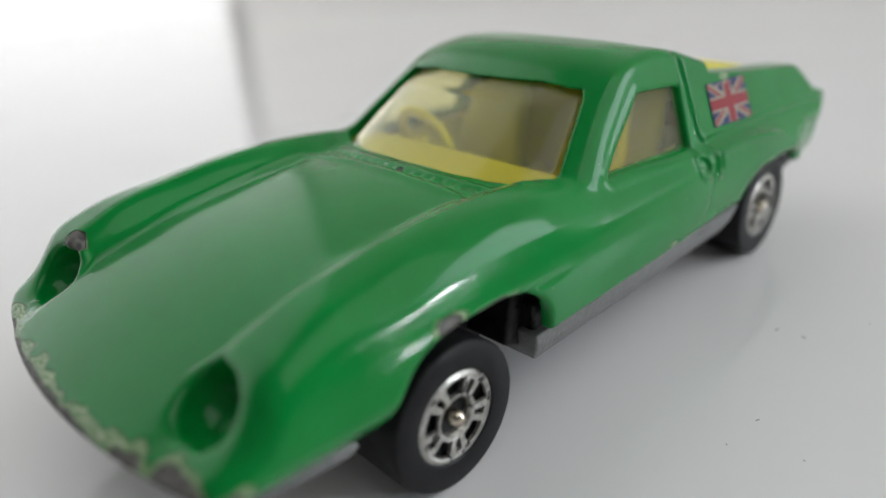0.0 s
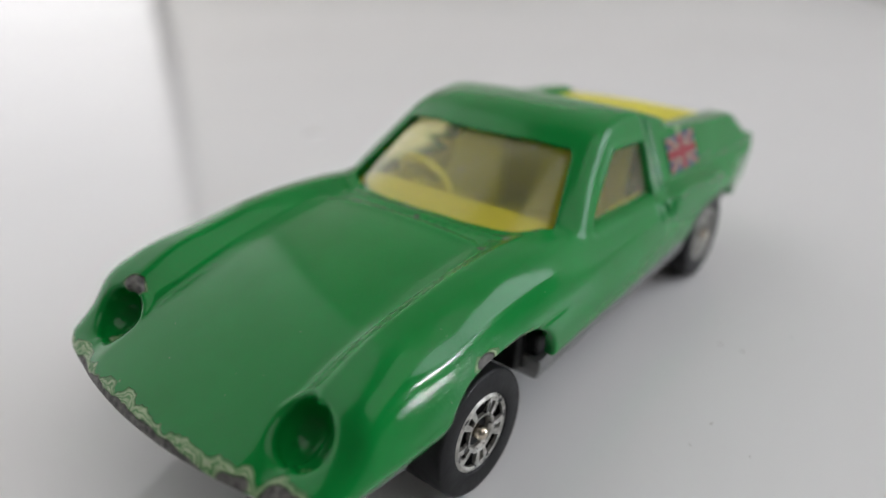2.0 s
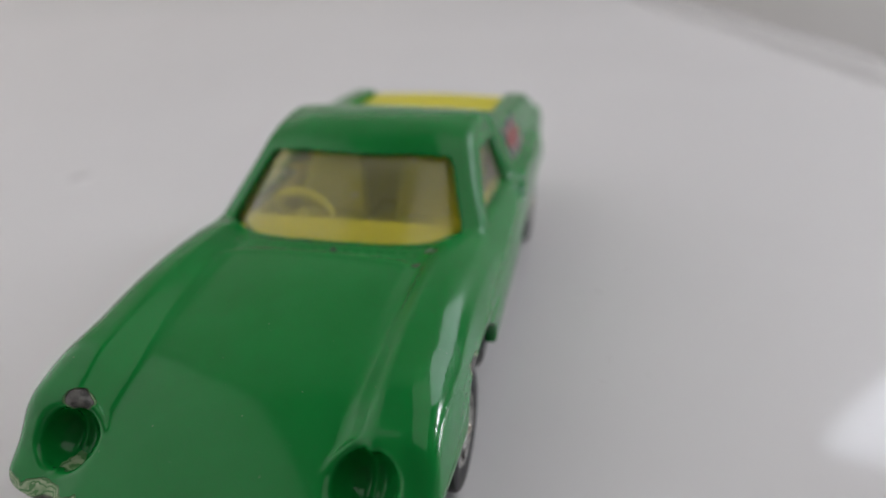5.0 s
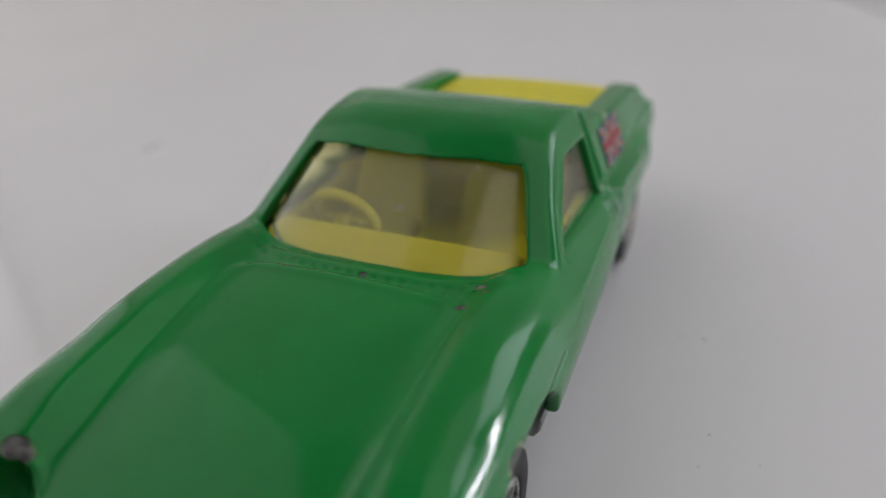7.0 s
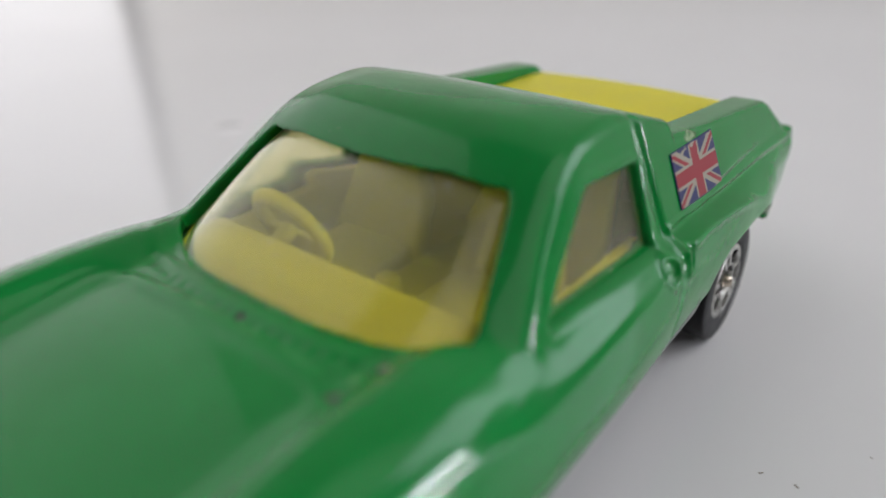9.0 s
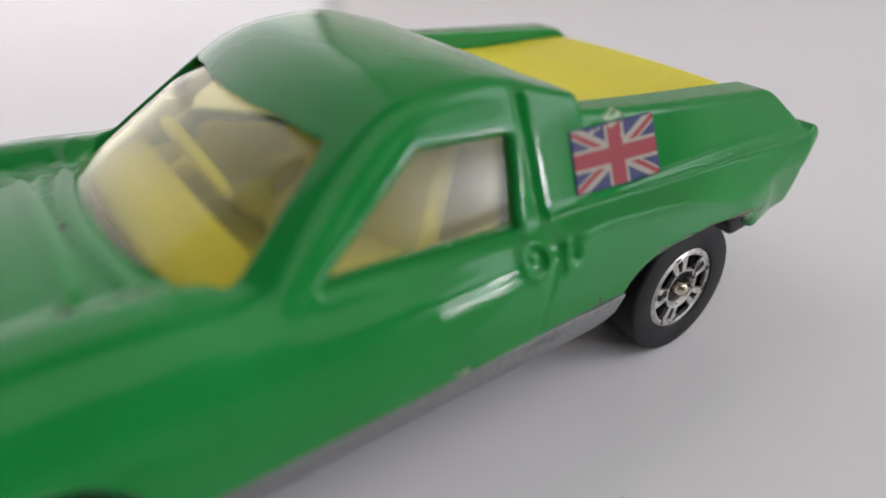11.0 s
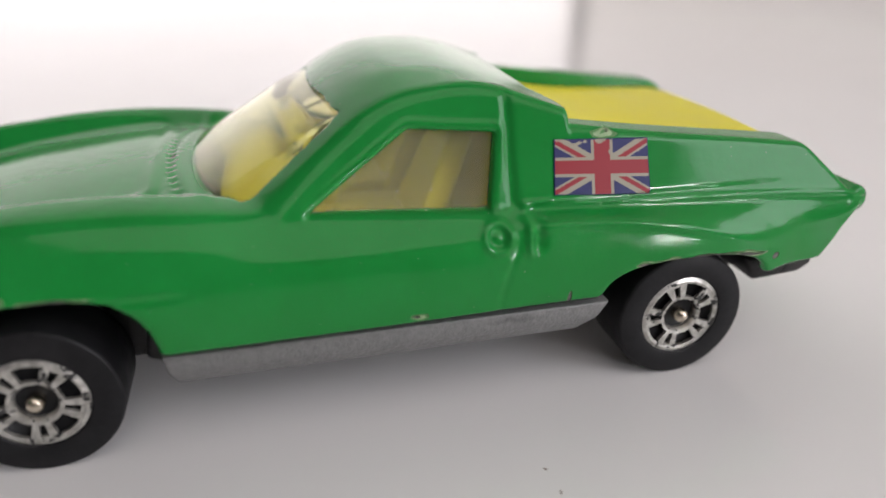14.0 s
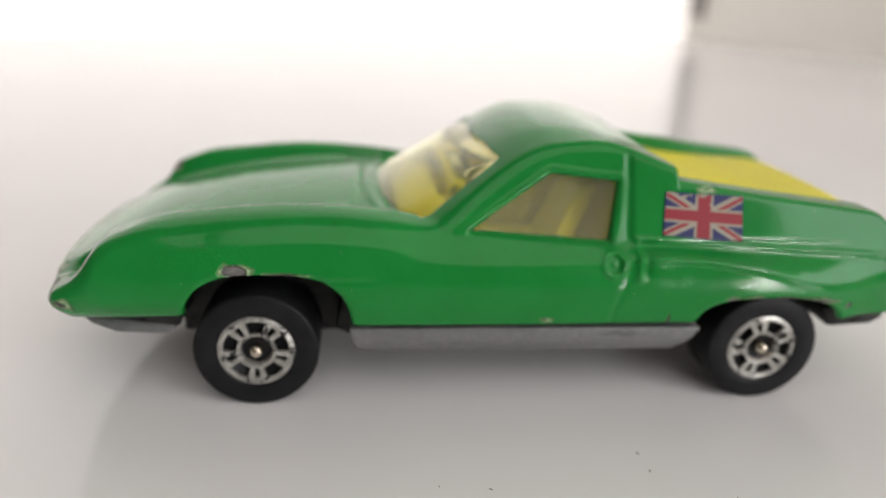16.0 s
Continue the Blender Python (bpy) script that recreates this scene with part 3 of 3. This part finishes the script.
def sill_plate():
    """The visible skirt of the base, drawn as a tub with leaning sides."""
    bm = bmesh.new()
    ring = lambda z, x0, x1, y: [bm.verts.new(p) for p in ((x0, -y, z), (x1, -y, z), (x1, y, z), (x0, y, z))]
    rows = [ring(0.755, 0.79, 3.96, 1.515), ring(0.62, 0.81, 3.88, 1.50), ring(0.50, 0.86, 3.74, 1.44)]
    for p, q in zip(rows, rows[1:]):
        for i in range(4):
            bm.faces.new((p[i], q[i], q[(i + 1) % 4], p[(i + 1) % 4]))
    bm.faces.new(rows[0])
    bm.faces.new(rows[-1][::-1])
    bmesh.ops.recalc_face_normals(bm, faces=bm.faces[:])
    bmesh.ops.bevel(bm, geom=[e for e in bm.edges], offset=0.018, segments=3, profile=0.5, affect="EDGES")
    for f in bm.faces:
        f.smooth = True
    return bm


part("base", sill_plate(), ZINC, car, "dull grey metal base plate")
part("chassis_core", rounded((0.84, -1.45, 0.60), (3.90, 1.45, 0.96), 0.03), SATIN_BLACK, car)
part("front_valance", prism([(-1.50, 0.725), (-1.40, 0.675), (-1.18, 0.64), (-0.74, 0.64), (-0.68, 0.68), (-0.70, 0.725)], 1.35, 0.015,
                            lambda x: 1.385 - 0.5 * max(0, -1.0 - x) ** 1.5), ZINC, car, "grey metal front edge of the base")
part("front_chassis", prism([(-1.62, 0.90), (-1.50, 0.72), (-0.64, 0.72), (-0.64, 0.98)], 1.36, 0.01, lambda x: 1.39 - 0.5 * max(0, -1.0 - x) ** 1.5), SATIN_BLACK, car, "black painted chassis edge")
part("wheel_arch_liner", prism([(0.66, 0.66), (0.84, 0.58), (0.88, 0.80), (0.88, 1.15), (0.76, 1.15)], 1.34, 0.035), SATIN_BLACK, car)
part("rear_valance", prism([(5.16, 0.92), (5.28, 0.70), (5.70, 0.73), (5.82, 0.80), (5.80, 0.93)], 1.40, 0.03), SATIN_BLACK, car, "black rear edge of the base")
part("front_axle_housing", rounded((-0.72, -0.97, 0.45), (0.82, 0.97, 1.22), 0.04), SATIN_BLACK, car)
part("rear_axle_housing", rounded((3.80, -0.97, 0.45), (5.40, 0.97, 1.06), 0.04), SATIN_BLACK, car)


def lathe(profile, seg=72):
    """A turned shape round the y axis from (radius, y) pairs."""
    bm = bmesh.new()
    rings = []
    for r, y in profile:
        if r == 0:
            rings.append([bm.verts.new((0, y, 0))])
        else:
            rings.append([bm.verts.new((r * math.cos(a), y, r * math.sin(a))) for a in (2 * math.pi * i / seg for i in range(seg))])
    for p, q in zip(rings, rings[1:]):
        for i in range(seg):
            j = (i + 1) % seg
            if len(p) == 1:
                bm.faces.new((p[0], q[j], q[i]))
            elif len(q) == 1:
                bm.faces.new((p[i], p[j], q[0]))
            else:
                bm.faces.new((p[i], p[j], q[j], q[i]))
    bmesh.ops.recalc_face_normals(bm, faces=bm.faces[:])
    for f in bm.faces:
        f.smooth = True
    return bm


def hub_disc():
    """A pressed disc with five wide windows and five narrow slots between paired spokes."""
    n, radii = 240, [0.128, 0.142, 0.168, 0.19, 0.265, 0.28, 0.30, 0.327]
    lift = [0.03, 0.006, 0.0, 0.0, 0.0, 0.0, -0.006, 0.006]
    bm = bmesh.new()
    grid = [[bm.verts.new((r * math.sin(2 * math.pi * i / n), y, r * math.cos(2 * math.pi * i / n))) for i in range(n)] for r, y in zip(radii, lift)]
    for k in range(len(radii) - 1):
        for i in range(n):
            deg = (360 * (i + 0.5) / n) % 72
            deg = deg - 72 if deg > 36 else deg
            wide = abs(abs(deg) - 36) < 17.5 and 0.17 < (radii[k] + radii[k + 1]) / 2 < 0.28
            slot = abs(deg) < 5.8 and 0.16 < (radii[k] + radii[k + 1]) / 2 < 0.27
            if not (wide or slot):
                bm.faces.new((grid[k][i], grid[k][(i + 1) % n], grid[k + 1][(i + 1) % n], grid[k + 1][i]))
    bmesh.ops.recalc_face_normals(bm, faces=bm.faces[:])
    if bm.faces[0].normal.y > 0:
        bmesh.ops.reverse_faces(bm, faces=bm.faces[:])
    bmesh.ops.delete(bm, geom=[v for v in bm.verts if not v.link_faces], context="VERTS")
    got = bmesh.ops.extrude_face_region(bm, geom=bm.faces[:])
    for v in got["geom"]:
        if isinstance(v, bmesh.types.BMVert):
            v.co.y += 0.03
    bmesh.ops.recalc_face_normals(bm, faces=bm.faces[:])
    return bm


def wheel_at(x, y, turn, spin):
    w = tagged(new("wheel"), "black plastic toy wheel with silver hub")
    w.parent = car
    w.matrix_world = pose(x * S, y * S, 0.53 * S, 0, 0, turn) @ pose(0, 0, 0, 0, spin)
    part("tyre", lathe([(0.0, 0.06), (0.318, 0.06), (0.333, 0.0), (0.345, -0.004), (0.505, -0.004), (0.522, 0.004), (0.53, 0.022),
                        (0.53, 0.48), (0.515, 0.51), (0.40, 0.52), (0, 0.52)]), BLACK, w, "smooth black plastic tyre")
    part("hub", hub_disc(), SILVER, w, "worn silver spoked hub")
    part("axle_end", lathe([(0.0, -0.045), (0.025, -0.042), (0.045, -0.028), (0.055, -0.005), (0.055, 0.1)], 32), STEEL, w, "polished metal axle end")
    return w


for x, spin in ((0.0, 180), (4.6, 200)):
    wheel_at(x, -1.50, 0, spin)
    wheel_at(x, 1.50, 180, spin + 40)

# cabin, all of one yellow moulding
part("cabin_floor", rounded((1.3, -1.22, 0.88), (3.25, 1.22, 1.0), 0.03), YELLOW, car)
part("bulkhead", prism([(3.05, 0.9), (3.22, 2.02), (3.34, 2.02), (3.20, 0.9)], 1.02, 0.04), YELLOW, car)
part("dashboard", prism([(1.20, 1.25), (1.20, 1.46), (1.36, 1.555), (1.60, 1.61), (1.66, 1.57), (1.64, 1.25)], 1.1, 0.05,
                        lambda x: 1.10), YELLOW, car, "plain yellow dashboard")
for side in (-1, 1):
    part("door_card", rounded((1.25, min(side * 1.16, side * 1.27), 0.92), (3.22, max(side * 1.16, side * 1.27), 1.46), 0.03), YELLOW, car, "yellow moulded door card")
part("gear_lever", rounded((2.0, -0.10, 0.95), (2.12, 0.06, 1.32), 0.04), YELLOW, car)
part("tunnel", rounded((1.6, -0.2, 0.95), (3.1, 0.2, 1.15), 0.06), YELLOW, car)


def seat_at(y):
    seat = tagged(new("seat"), "yellow moulded bucket seat")
    seat.parent = car
    part("seat_cushion", rounded((2.05, y - 0.38, 0.98), (2.85, y + 0.38, 1.20), 0.09, 4), YELLOW, seat)
    back = rounded((-0.10, y - 0.44, 0.0), (0.10, y + 0.44, 0.92), 0.095, 5)
    for v in back.verts:
        k = max(0.0, v.co.z - 0.35) / 0.47
        v.co.y = y + (v.co.y - y) * (1 - 0.30 * k * k)
        v.co.x += 2.72 + 0.34 * v.co.z - 0.10 * (abs(v.co.y - y) / 0.36) ** 2
        v.co.z += 1.0
    part("seat_back", back, YELLOW, seat)
    return seat


for y in (-0.55, 0.60):
    seat_at(y)


def steering_wheel():
    bm = bmesh.new()
    n, m, big, small = 48, 12, 0.28, 0.05
    ring = [[bm.verts.new(((big + small * math.cos(b)) * math.cos(a), (big + small * math.cos(b)) * math.sin(a), small * math.sin(b)))
             for b in (2 * math.pi * j / m for j in range(m))] for a in (2 * math.pi * i / n for i in range(n))]
    for i in range(n):
        for j in range(m):
            bm.faces.new((ring[i][j], ring[(i + 1) % n][j], ring[(i + 1) % n][(j + 1) % m], ring[i][(j + 1) % m])).smooth = True
    ob = part("steering_wheel", bm, YELLOW, car, "yellow plastic steering wheel")
    bar = part("spoke", rounded((0.02, -0.24, -0.03), (0.22, 0.24, 0.02), 0.02), YELLOW, ob)
    column = part("column", rounded((-0.05, -0.05, -0.35), (0.05, 0.05, 0.0), 0.02), YELLOW, ob)
    ob.matrix_world = pose(1.84 * S, 0.60 * S, 1.56 * S, 0, 66, 0)
    return ob


steering_wheel()


# ---------------------------------------------------------------- grit and scratches on the board
def grit():
    bm = bmesh.new()
    for x, y, r in ((1.88, -2.68, 0.011), (3.18, -2.30, 0.012), (3.77, -2.86, 0.008), (1.67, -3.08, 0.007), (1.49, -2.63, 0.007), (3.20, -2.52, 0.013)):
        got = bmesh.ops.create_icosphere(bm, subdivisions=1, radius=r)
        a = random.uniform(0, 3.1)
        for v in got["verts"]:
            k = v.co.copy()
            v.co = (x + k.x * math.cos(a) * 1.8 - k.y * math.sin(a) * 0.6, y + k.x * math.sin(a) * 1.8 + k.y * math.cos(a) * 0.6, max(0, k.z) * 0.5)
    return tagged(part("grit", bm, GRIT, None, "tiny dark grains of dust on the board"), category="dust", kind="stuff")


GRIT = material("dust_grains", (0.24, 0.20, 0.16), 0.9)
grit()
